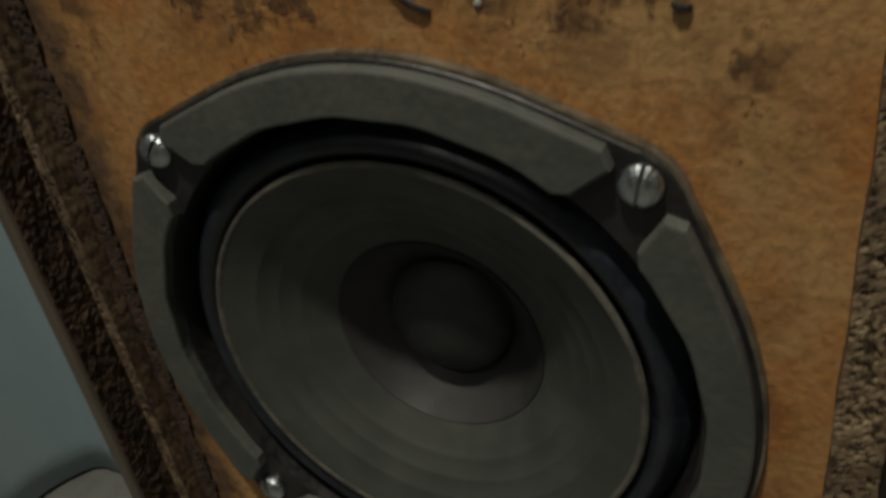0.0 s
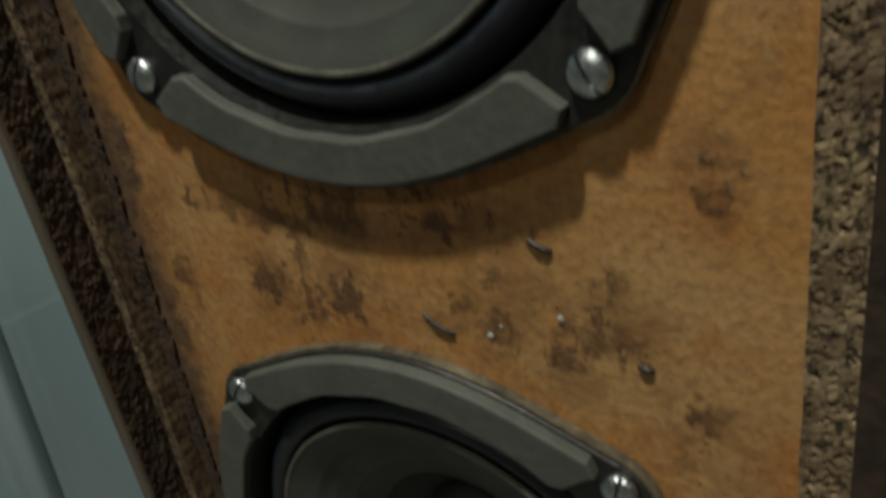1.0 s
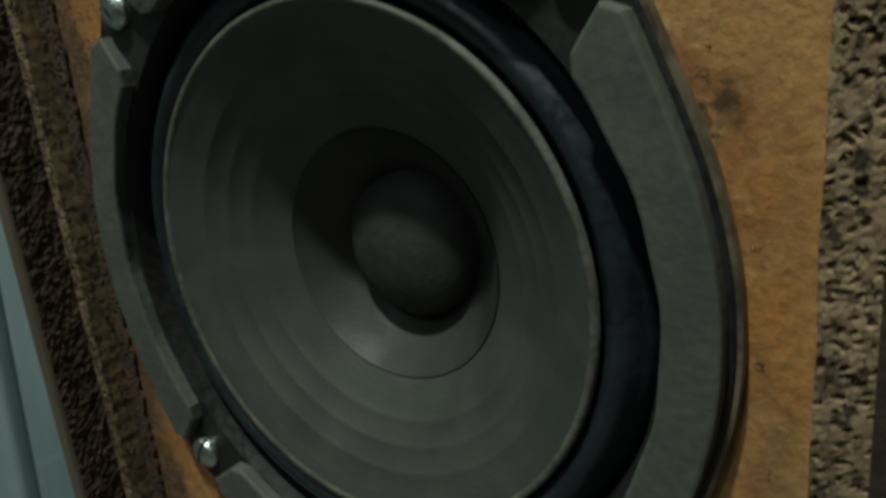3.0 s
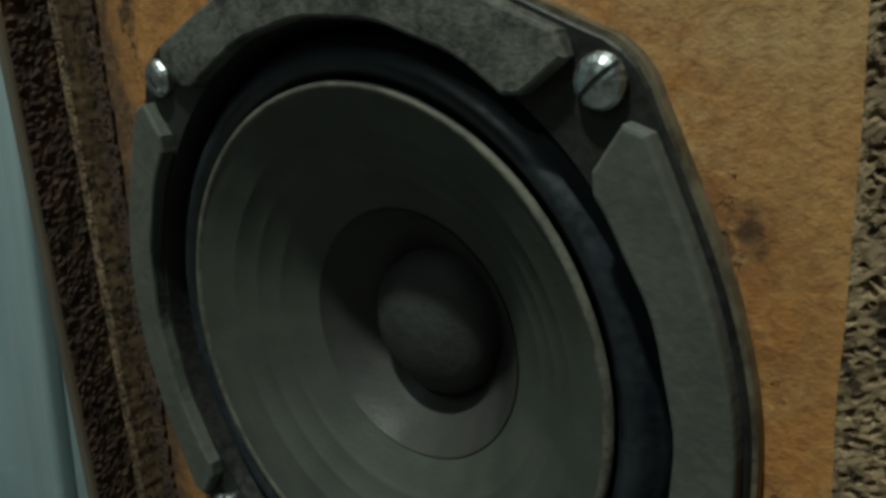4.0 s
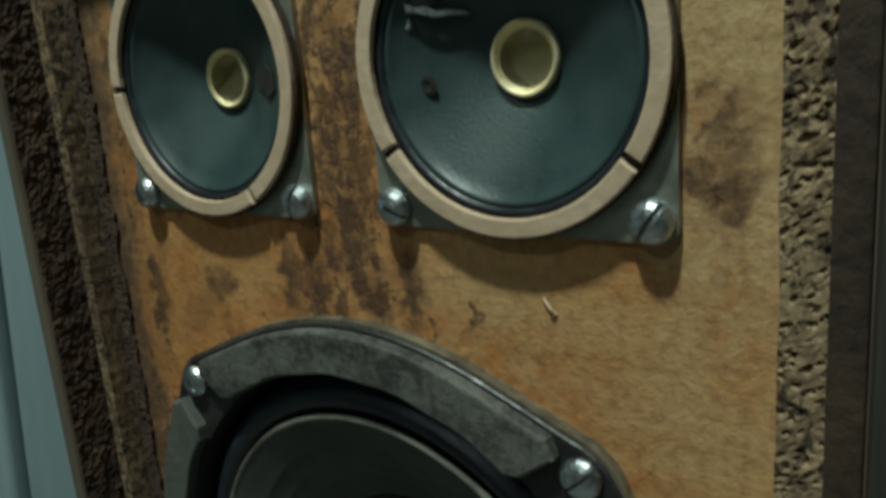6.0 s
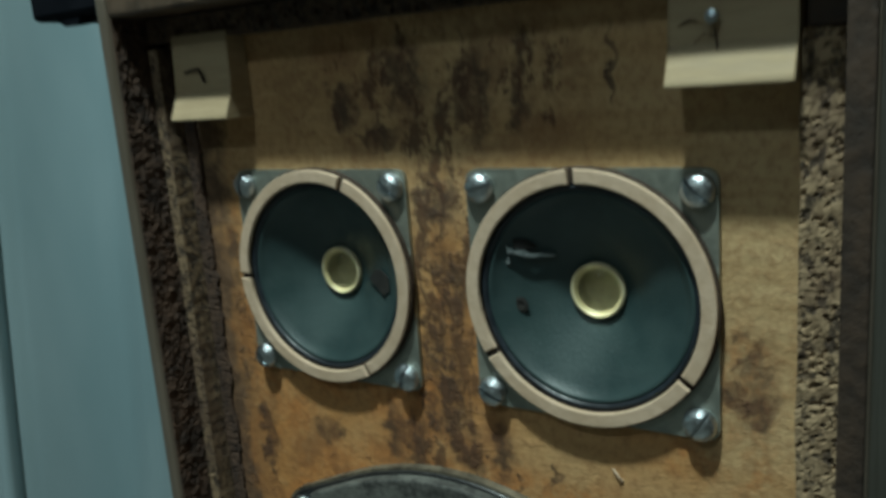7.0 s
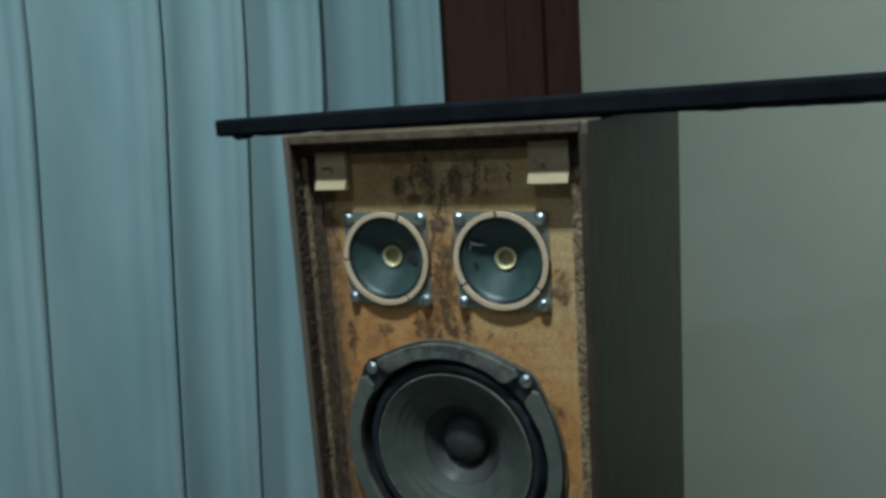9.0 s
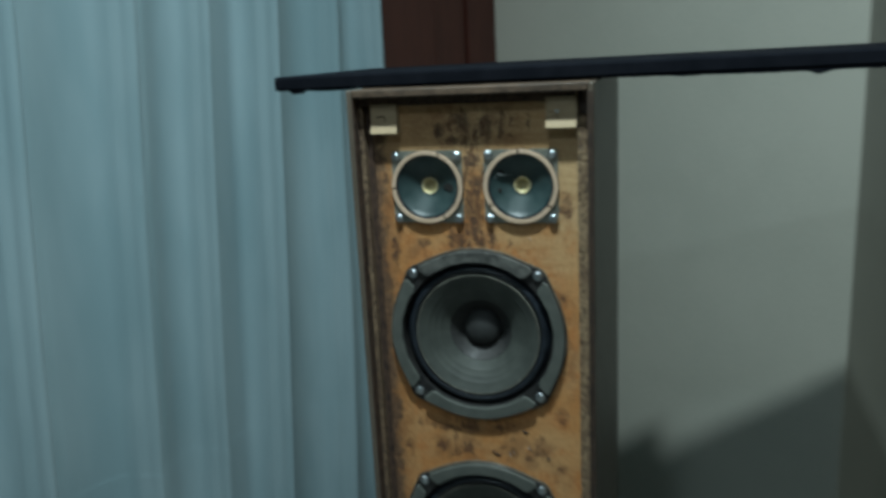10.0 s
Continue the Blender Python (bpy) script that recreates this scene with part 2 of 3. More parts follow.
def chip_material(name, light, dark):
    """Raw chipboard edge: pale flakes and dark holes."""
    m = Nodes(name, 0.85)
    place = m.scaled(1, 1, 0.75)
    cell = m.cells(520, place, "Color")
    hole = m.noise(260, 4, 0.65, place)
    tone = m.mix(m.span(cell, 0.1, 0.9), dark, light)
    tone = m.mix(m.span(hole, 0.53, 0.61, 0.0, 0.9), tone, (0.030, 0.020, 0.013))
    tone = m.mix(m.span(m.noise(45, 3), 0.45, 0.65, 0.0, 0.55), tone, (0.10, 0.062, 0.038))
    m.colour(tone)
    m.bump(m.calc("SUBTRACT", m.calc("MULTIPLY", cell, 0.5), m.span(hole, 0.5, 0.65)), 0.45, 0.0018)
    return m.mat


def cone_material(name, a, b, ring, gloss=0.6):
    """Pressed paper with fine rings."""
    m = Nodes(name, 0.62)
    length = m.tree.nodes.new("ShaderNodeVectorMath")
    length.operation = "LENGTH"
    m.link(m.scaled(1, 0, 1), length.inputs[0])
    waves = m.calc("SINE", m.calc("MULTIPLY", length.outputs["Value"], ring))
    grit = m.noise(900, 3, 0.6)
    m.colour(m.mix(m.span(m.noise(40, 4), 0.35, 0.68), a, b))
    m.rough(m.span(m.noise(70, 3), 0.3, 0.7, gloss - 0.08, gloss + 0.1))
    m.bump(m.calc("ADD", m.calc("MULTIPLY", waves, 0.012), m.calc("MULTIPLY", grit, 0.6)), 0.35, 0.0008)
    return m.mat


def cloth_material():
    m = Nodes("blue_grey_curtain", 0.9)
    weave = m.noise(900, 2, 0.5)
    m.colour(m.mix(m.span(m.noise(5, 3, 0.6, m.scaled(1, 1, 0.3)), 0.3, 0.7), (0.280, 0.384, 0.420), (0.362, 0.464, 0.500)))
    m.bump(m.calc("ADD", weave, m.noise(18, 3, 0.5, m.scaled(1, 1, 0.15))), 0.25, 0.003)
    m.bsdf.inputs["Sheen Weight"].default_value = 0.2
    return m.mat


def glass_material():
    m = Nodes("clear_amber_dome", 0.03)
    m.colour((0.95, 0.90, 0.68))
    m.bsdf.inputs["Transmission Weight"].default_value = 1.0
    m.bsdf.inputs["IOR"].default_value = 1.4
    return m.mat


M_BAFFLE = baffle_material()
M_CHIP = chip_material("raw_chipboard", (0.35, 0.255, 0.148), (0.155, 0.105, 0.056))
M_CHIP_LEFT = chip_material("weathered_chipboard", (0.25, 0.175, 0.10), (0.085, 0.055, 0.032))
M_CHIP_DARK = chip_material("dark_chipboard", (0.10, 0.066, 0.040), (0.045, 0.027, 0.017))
M_RIM = two_tone("worn_brown_edge", (0.055, 0.038, 0.025), (0.125, 0.085, 0.054), 30, 0.55, bump=0.5, distance=0.002)
M_INNER = two_tone("dark_inner_edge", (0.022, 0.014, 0.009), (0.052, 0.032, 0.019), 40, 0.8, bump=0.4, distance=0.002)
M_TORN = two_tone("torn_brown_fibre", (0.022, 0.013, 0.009), (0.085, 0.050, 0.031), 90, 0.9, bump=0.35, distance=0.002)
M_VENEER = two_tone("dark_walnut_veneer", (0.095, 0.077, 0.056), (0.135, 0.110, 0.083), 14, 0.45, bump=0.15, stretch=(6, 6, 0.4))
M_GASKET = two_tone("grey_card_gasket", (0.076, 0.082, 0.072), (0.104, 0.110, 0.096), 50, 0.7, bump=0.3)
M_GASKET_WORN = two_tone("worn_card_gasket", (0.030, 0.030, 0.028), (0.135, 0.135, 0.12), 70, 0.7, bump=0.5)
M_FLANGE = two_tone("black_pressed_steel", (0.012, 0.012, 0.013), (0.026, 0.025, 0.024), 60, 0.45, bump=0.2)
M_BARE = two_tone("bare_worn_metal", (0.07, 0.062, 0.048), (0.24, 0.21, 0.15), 45, 0.45, metal=0.3, bump=0.1)
M_RUBBER = two_tone("black_rubber", (0.010, 0.013, 0.018), (0.021, 0.026, 0.034), 60, 0.42, bump=0.15)
M_CONE = cone_material("grey_paper_cone", (0.047, 0.052, 0.045), (0.064, 0.070, 0.060), 2600)
M_CONE_RIM = two_tone("worn_paper_edge", (0.060, 0.058, 0.048), (0.14, 0.135, 0.11), 90, 0.7, bump=0.3)
M_CONE_DARK = cone_material("dark_paper_cone", (0.027, 0.027, 0.026), (0.040, 0.039, 0.037), 1500)
M_CAP = two_tone("black_felt_cap", (0.022, 0.023, 0.022), (0.040, 0.041, 0.040), 80, 0.7, bump=0.3)
M_TWEETER = cone_material("blue_black_paper", (0.025, 0.043, 0.044), (0.042, 0.065, 0.064), 900, 0.42)
M_TAN = two_tone("tan_card_ring", (0.50, 0.37, 0.25), (0.60, 0.46, 0.33), 60, 0.75, bump=0.3)
M_ZINC = two_tone("dull_zinc_plate", (0.30, 0.32, 0.28), (0.42, 0.43, 0.37), 45, 0.42, metal=0.7, bump=0.1)
M_STEEL = two_tone("bright_screw_steel", (0.46, 0.50, 0.53), (0.62, 0.66, 0.68), 120, 0.38, metal=1.0, bump=0.1, distance=0.0004)
M_PAPER = two_tone("torn_grey_paper", (0.06, 0.075, 0.075), (0.17, 0.19, 0.19), 300, 0.8, bump=0.2)
M_DARK = two_tone("dark_hollow", (0.010, 0.009, 0.008), (0.02, 0.018, 0.015), 30, 0.9)
M_PINE = two_tone("pale_wood_block", (0.33, 0.25, 0.145), (0.43, 0.335, 0.205), 25, 0.7, bump=0.25, stretch=(0.6, 1, 4))
M_BOARD = two_tone("black_laminate", (0.005, 0.006, 0.009), (0.009, 0.010, 0.014), 30, 0.85, bump=0.15)
M_BOARD.node_tree.nodes["Principled BSDF"].inputs["Specular IOR Level"].default_value = 0.06
M_WALL = two_tone("beige_wall_paint", (0.455, 0.450, 0.385), (0.505, 0.495, 0.425), 3, 0.85, bump=0.12, fine=40)
# the wall beige darkened for the unseen walls, so less light bounces back
M_WALL_DIM = two_tone("low_bounce_beige_wall", (0.22, 0.205, 0.17), (0.26, 0.24, 0.20), 3, 0.85, bump=0.12, fine=40)
M_CEIL = two_tone("white_ceiling_paint", (0.34, 0.34, 0.32), (0.40, 0.40, 0.38), 2, 0.9, bump=0.1, fine=40)
M_FLOOR = two_tone("pale_floor_tile", (0.24, 0.24, 0.225), (0.29, 0.29, 0.265), 5, 0.35, bump=0.05)
M_BROWN = two_tone("red_brown_varnish", (0.046, 0.0150, 0.0105), (0.066, 0.022, 0.015), 12, 0.4, bump=0.15, stretch=(4, 4, 0.4))
M_CURTAIN = cloth_material()
M_DOME = glass_material()
M_OLIVE = two_tone("olive_former", (0.27, 0.245, 0.14), (0.36, 0.325, 0.19), 100, 0.5)
M_BRASS = two_tone("yellowed_ring", (0.42, 0.37, 0.22), (0.52, 0.47, 0.30), 100, 0.4, bump=0.1)


# ---- mesh helpers ----
def part(name, bm, material, parent=None, label="", at=(0, 0, 0), smooth=False):
    """One bmesh as one mesh object, under parent if there is one; at is its place within its parent."""
    mesh = bpy.data.meshes.new(name)
    bmesh.ops.recalc_face_normals(bm, faces=bm.faces)
    for f in bm.faces:
        f.smooth = smooth
    bm.to_mesh(mesh)
    bm.free()
    mesh.materials.append(material)
    ob = new(name, mesh)
    ob.location = at
    if parent is not None:
        ob.parent = parent
    if label:
        ob["label"] = label
    return ob


def box(x0, x1, y0, y1, z0, z1, bevel=0.0, segments=2, bm=None):
    own = bmesh.new()
    bmesh.ops.create_cube(own, size=1)
    bmesh.ops.scale(own, vec=(x1 - x0, y1 - y0, z1 - z0), verts=own.verts)
    bmesh.ops.translate(own, vec=((x0 + x1) / 2, (y0 + y1) / 2, (z0 + z1) / 2), verts=own.verts)
    if bevel:
        bmesh.ops.bevel(own, geom=own.edges[:], offset=bevel, segments=segments, affect="EDGES", profile=0.5)
    if bm is None:
        return own
    data = bpy.data.meshes.new("joined")
    own.to_mesh(data)
    own.free()
    bm.from_mesh(data)
    bpy.data.meshes.remove(data)
    return bm


def lathe(profile, segments=64, wobble=0.0, bm=None):
    """Turns (radius, depth) pairs about the y axis; depth grows into the cabinet."""
    bm = bm or bmesh.new()
    rings = []
    for r, y in profile:
        if r < 1e-6:
            rings.append([bm.verts.new((0, y, 0))])
            continue
        ring = []
        for i in range(segments):
            a = 2 * math.pi * i / segments
            k = 1 + wobble * math.sin(3 * a + 40 * y)
            ring.append(bm.verts.new((r * k * math.cos(a), y, r * k * math.sin(a))))
        rings.append(ring)
    for a, b in zip(rings, rings[1:]):
        for i in range(segments):
            j = (i + 1) % segments
            if len(a) == 1 and len(b) > 1:
                bm.faces.new((a[0], b[i], b[j]))
            elif len(b) == 1 and len(a) > 1:
                bm.faces.new((a[i], a[j], b[0]))
            elif len(a) > 1:
                bm.faces.new((a[i], a[j], b[j], b[i]))
    return bm


def slab(outline, y0, y1, bevel=0.0):
    """An outline in x and z, as thick as from y0 (front) to y1."""
    bm = bmesh.new()
    face = bm.faces.new([bm.verts.new((x, y1, z)) for x, z in outline])
    grown = bmesh.ops.extrude_face_region(bm, geom=[face])
    moved = [v for v in grown["geom"] if isinstance(v, bmesh.types.BMVert)]
    bmesh.ops.translate(bm, vec=(0, y0 - y1, 0), verts=moved)
    if bevel:
        rim = [e for e in bm.edges if all(abs(v.co.y - y0) < 1e-6 for v in e.verts) and len(e.link_faces) == 2]
        bmesh.ops.bevel(bm, geom=rim, offset=bevel, segments=2, affect="EDGES", profile=0.5)
    return bm


def pierced(outer, holes, y0, y1):
    """A plate with an outer outline and round holes (x, z, radius)."""
    bm = bmesh.new()
    loops = [[bm.verts.new((x, y0, z)) for x, z in outer]]
    for x, z, r in holes:
        loops.append([bm.verts.new((x + r * math.cos(2 * math.pi * i / 64), y0, z + r * math.sin(2 * math.pi * i / 64))) for i in range(64)])
    edges = []
    for loop in loops:
        edges += [bm.edges.new((a, b)) for a, b in zip(loop, loop[1:] + loop[:1])]
    bmesh.ops.triangle_fill(bm, use_beauty=True, use_dissolve=False, edges=edges)
    grown = bmesh.ops.extrude_face_region(bm, geom=bm.faces[:])
    bmesh.ops.translate(bm, vec=(0, y1 - y0, 0), verts=[v for v in grown["geom"] if isinstance(v, bmesh.types.BMVert)])
    return bm


def rough_strip(x0, x1, y_front, y_back, z0, z1, steps, depth, seed, cols=7, ragged=0.0007):
    """A strip of torn chipboard: flakes that stand out unevenly, with pits between them."""
    rng = random.Random(seed)
    bm = bmesh.new()
    cell = (z1 - z0) / steps
    grid = []
    for k in range(steps + 1):
        z = z0 + (z1 - z0) * k / steps
        worn = 0.0006 * noise.noise((seed, z * 45, 0))
        torn = ragged * (noise.noise((seed, z * 70, 5)) + 0.6 * noise.noise((seed, z * 260, 8)))
        row = [bm.verts.new((x0 + worn, y_back, z))]
        for c in range(cols):
            x = x0 + (x1 - x0) * c / (cols - 1)
            pit = rng.random()
            edge = c in (0, cols - 1)
            jitter = depth * (0.75 + 0.5 * rng.random() if pit < 0.13 and not edge else 0.22 * rng.random())
            side = (torn if c else worn) if edge else (rng.random() - 0.5) * cell * 0.5
            row.append(bm.verts.new((x + side, y_front + jitter, z + (rng.random() - 0.5) * cell * 0.6)))
        row.append(bm.verts.new((x1 + torn, y_back, z)))
        grid.append(row)
    for a, b in zip(grid, grid[1:]):
        for i in range(len(a) - 1):
            bm.faces.new((a[i], a[i + 1], b[i + 1], b[i]))
    return bm


def screw_mesh(radius, height, slot):
    """A domed slotted screw head on a collar; the slot is cut through the dome."""
    bm = bmesh.new()
    lathe([(radius * 0.93, 0.0), (radius * 0.93, -height * 0.3), (0, -height * 0.3)], 20, bm=bm)
    for sign in (1, -1):
        half = lathe([(radius, -height * 0.25)] + [(radius * math.cos(a), -height * (0.3 + 0.7 * math.sin(a))) for a in (0.15, 0.5, 0.85, 1.2)] + [(0, -height)], 20)
        bmesh.ops.bisect_plane(half, geom=half.verts[:] + half.edges[:] + half.faces[:], plane_co=(sign * slot, 0, 0), plane_no=(sign, 0, 0), clear_inner=True)
        bmesh.ops.holes_fill(half, edges=half.edges[:])
        data = bpy.data.meshes.new("half")
        half.to_mesh(data)
        half.free()
        bm.from_mesh(data)
        bpy.data.meshes.remove(data)
    return bm


# ---- the room ----
# The curtained wall runs along U and faces -N; the beige wall meets it at CORNER and ends after PIER metres, where the room widens.
U, N, C = Vector((0.5736, 0.8192, 0)), Vector((-0.8192, 0.5736, 0)), 1.10
CORNER, PIER, ALCOVE = 1.055, 1.10, 2.0


def at_wall(s, d, z):
    """A place s metres along the curtained wall and d metres in front of it."""
    return U * s + N * (C - d) + Vector((0, 0, z))


def wall_box(s0, s1, d0, d1, z0, z1, bevel=0.0):
    bm = box(s0, s1, d0, d1, z0, z1, bevel)
    for v in bm.verts:
        v.co = at_wall(*v.co)
    return bm


S0, D1, TOP, BASE = -3.2, 4.6, 2.6, -0.14
tagged(part("floor", wall_box(S0 - 0.1, ALCOVE + 0.1, -0.1, D1 + 0.1, BASE - 0.1, BASE), M_FLOOR), "pale smooth floor under the loudspeaker", "floor", kind="structure")
tagged(part("ceiling", wall_box(S0 - 0.1, ALCOVE + 0.1, -0.1, D1 + 0.1, TOP, TOP + 0.1), M_CEIL), "plain white painted ceiling", "ceiling", kind="structure")
tagged(part("wall_north", wall_box(S0, CORNER, -0.1, 0, BASE, TOP), M_WALL), "beige painted wall behind the curtain", "wall", kind="structure")
tagged(part("wall_east", wall_box(CORNER, ALCOVE, -0.1, PIER, BASE, TOP, 0.004), M_WALL), "beige painted wall pier behind the loudspeaker", "wall", kind="structure")
tagged(part("wall_alcove", wall_box(ALCOVE, ALCOVE + 0.1, -0.1, D1, BASE, TOP), M_WALL), "beige painted wall beyond the pier", "wall", kind="structure")
# south and west stay out of view; their darker colour holds down the fill
tagged(part("wall_south", wall_box(S0, ALCOVE, D1, D1 + 0.1, BASE, TOP), M_WALL_DIM), "unseen wall facing the loudspeaker, its beige darkened to cut bounce light", "wall", kind="structure")
tagged(part("wall_west", wall_box(S0 - 0.1, S0, -0.1, D1, BASE, TOP), M_WALL_DIM), "unseen wall beside the curtain, its beige darkened to cut bounce light", "wall", kind="structure")

# brown frame beside the curtain
frame_ob = tagged(new("window_frame"), "dark red-brown varnished wooden frame beside the curtain", "frame", kind="structure")
part("stile", wall_box(0.585, 0.824, 0.001, 0.050, BASE, 2.3, 0.004), M_BROWN, frame_ob)
part("stile", wall_box(0.829, 0.941, 0.001, 0.042, BASE, 2.3, 0.004), M_BROWN, frame_ob)
part("stile", wall_box(0.946, CORNER - 0.002, 0.001, 0.050, BASE, 2.3, 0.004), M_BROWN, frame_ob)


# curtain: pleats whose folds overlap; each fold stands out at its edge and falls back beside it
FOLD = ((0.0, 0.086), (0.012, 0.100), (0.030, 0.117), (0.05, 0.124), (0.09, 0.122), (0.13, 0.108), (0.17, 0.093), (0.205, 0.094), (0.24, 0.082), (0.29, 0.066), (0.36, 0.056), (0.46, 0.053), (0.58, 0.057), (0.72, 0.068), (0.85, 0.080), (0.94, 0.088), (0.985, 0.088))


def curtain():
    bm = bmesh.new()
    rng = random.Random(4)
    creases = [0.598, 0.478, 0.309, 0.154, -0.004, -0.235, -0.47, -0.68, -0.90, -1.12, -1.33, -1.55, -1.78, -2.0, -2.2, -2.42, -2.65]
    profile = []
    for a, b in zip(creases, creases[1:]):
        w = a - b
        k = rng.uniform(1.0, 1.4)
        wave, turn = rng.uniform(0.003, 0.007), rng.uniform(0, 6)
        for f, d in FOLD:
            ripple = 0.6 * wave * math.sin(2 * math.pi * 2.2 * f + turn) if f > 0.35 else 0.0
            profile.append((a - f * w, 0.074 + (d - 0.074) * k + ripple))
    heights = [BASE + 0.012 + (0.385 - BASE) * j / 8 for j in range(9)] + [0.399, 0.402] + [0.41 + 2.02 * j / 24 for j in range(25)]
    grid = []
    for z in heights:
        lean = -0.07 * (1.38 - z) if z < 1.38 else -0.03 * (1.38 - z)
        hem = 0.0007 if z < 0.4 else 0.0
        row = []
        for s, d in profile:
            shift = lean * min(1.0, max(0.0, (0.66 - s) / 0.3)) + 0.010 * noise.noise((s * 2, z * 0.8, 2))
            row.append(bm.verts.new(at_wall(s + shift, d + hem + 0.014 * noise.noise((s * 4, z * 1.3, 7)), z)))
        grid.append(row)
    for p, q in zip(grid, grid[1:]):
        for i in range(len(p) - 1):
            bm.faces.new((p[i], p[i + 1], q[i + 1], q[i]))
    ob = part("curtain", bm, M_CURTAIN, smooth=True)
    thick = ob.modifiers.new("thickness", "SOLIDIFY")
    thick.thickness = 0.0015
    tagged(ob, "blue-grey pleated cloth curtain hanging in front of the wall", "curtain")
    return ob


curtain()

# ---- the loudspeaker ----
X0, X1, ZT = -0.1395, 0.1515, 1.2500
RIM, BACK, SIDE = -0.0270, 0.415, 0.0070


def torn_side(x, y0, y1, z0, z1):
    """The torn inner face of a side, from y0 to y1, with fibres that stand out unevenly."""
    rng = random.Random(21)
    bm = bmesh.new()
    grid = []
    for k in range(1201):
        z = z0 + (z1 - z0) * k / 1200
        row = [bm.verts.new((x - 0.0015, y0, z))]
        for c in range(19):
            y = y0 + (y1 - y0) * c / 18
            swell = 0.0006 * noise.noise((y * 260, z * 160, 3)) + 0.0005 * noise.noise((y * 700, z * 520, 9)) + 0.0005 * rng.random() ** 4
            row.append(bm.verts.new((x + 0.0006 + swell, y, z)))
        row.append(bm.verts.new((x - 0.0015, y1, z)))
        grid.append(row)
    for a, b in zip(grid, grid[1:]):
        for i in range(len(a) - 1):
            bm.faces.new((a[i], a[i + 1], b[i + 1], b[i]))
    return bm


speaker = tagged(new("loudspeaker"), "tall brown loudspeaker cabinet without its grille, worn", "loudspeaker")
W1, W2 = Vector((0.003, 0, 0.9422)), Vector((0.002, 0, 0.6570))
T1, T2 = Vector((-0.0513, 0, 1.1305)), Vector((0.0632, 0, 1.1306))

part("top_panel", box(X0 + SIDE + 0.0002, X1 - 0.0072, RIM, BACK, ZT - 0.0095, ZT, 0.0016), M_RIM, speaker, "worn brown top edge")
part("side_panel", box(X0, X0 + SIDE, RIM, BACK - 0.002, BASE, ZT, 0.0018), M_VENEER, speaker)
part("side_panel", box(X1 - 0.0070, X1, RIM, BACK - 0.002, BASE, ZT, 0.0018), M_VENEER, speaker)
part("edge_trim", torn_side(X0 + SIDE, RIM + 0.0015, -0.004, BASE + 0.004, ZT - 0.0098), M_TORN, speaker, "dark torn inner face")
part("edge_trim", box(X1 - 0.0078, X1 - 0.0010, RIM - 0.001, 0.0015, BASE + 0.004, ZT - 0.0098, 0.0006), M_INNER, speaker, "dark bare front edge")
part("back_panel", box(X0 + SIDE + 0.0005, X1 - SIDE - 0.0005, BACK - 0.02, BACK - 0.004, BASE + 0.02, ZT - 0.010), M_DARK, speaker)
part("bottom_panel", box(X0 + SIDE + 0.0005, X1 - SIDE - 0.0005, 0.001, BACK - 0.021, BASE + 0.003, BASE + 0.019), M_DARK, speaker)
bx0, bx1 = X0 + SIDE + 0.0012, X1 - SIDE - 0.0012
part("baffle", pierced([(bx0, BASE + 0.02), (bx1, BASE + 0.02), (bx1, ZT - 0.010), (bx0, ZT - 0.010)], [(W1.x, W1.z, 0.0975), (W2.x, W2.z, 0.0975), (T1.x, T1.z, 0.036), (T2.x, T2.z, 0.036)], 0.0, 0.016), M_BAFFLE, speaker, "orange-brown fibreboard front with dark glue stains")
part("edge_strip", rough_strip(-0.1247, -0.1175, -0.0016, 0.001, BASE + 0.021, ZT - 0.0225, 1300, 0.0008, 5, 9, 0.0022), M_TORN, speaker, "torn dark brown fibre beside the strip")
part("edge_strip", rough_strip(-0.1312, -0.1256, -0.0100, 0.0010, BASE + 0.02, ZT - 0.0225, 1400, 0.0006, 1, 7, 0.0003), M_CHIP_LEFT, speaker, "torn dark chipboard strip")
part("edge_strip", rough_strip(0.1305, 0.1432, -0.0085, 0.002, BASE + 0.02, ZT - 0.0375, 1400, 0.0016, 2, 13), M_CHIP, speaker, "torn raw chipboard strip")
part("edge_strip", box(0.1318, 0.1432, -0.0085, 0.0, ZT - 0.0373, ZT - 0.0105, 0.001), M_INNER, speaker)
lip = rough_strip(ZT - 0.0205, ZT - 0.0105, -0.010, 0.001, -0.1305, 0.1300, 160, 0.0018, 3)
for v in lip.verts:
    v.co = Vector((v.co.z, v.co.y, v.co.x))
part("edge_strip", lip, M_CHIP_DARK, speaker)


def block(x0, x1, z0, z1, y):
    """A small wooden block whose foot slants outwards."""
    outline = [(0.0, z0), (y - 0.0055, z0), (y - 0.0055, z0 + 0.0012), (y, z0 + 0.0115), (y, z1), (0.0, z1)]
    bm = bmesh.new()
    a = [bm.verts.new((x0, p, q)) for p, q in outline]
    b = [bm.verts.new((x1, p, q)) for p, q in outline]
    bm.faces.new(a)
    bm.faces.new(b[::-1])
    for i in range(len(a)):
        j = (i + 1) % len(a)
        bm.faces.new((a[i], a[j], b[j], b[i]))
    bmesh.ops.bevel(bm, geom=bm.edges[:], offset=0.0006, segments=1, affect="EDGES")
    return bm


b1 = part("mounting_block", block(-0.1155, -0.0825, 1.1968, 1.2318, -0.0105), M_PINE, speaker, "pale wooden block with a bent nail")
b2 = part("mounting_block", block(0.0955, 0.1305, 1.1990, 1.2345, -0.0115), M_PINE, speaker, "pale wooden block with a splintered nail hole")


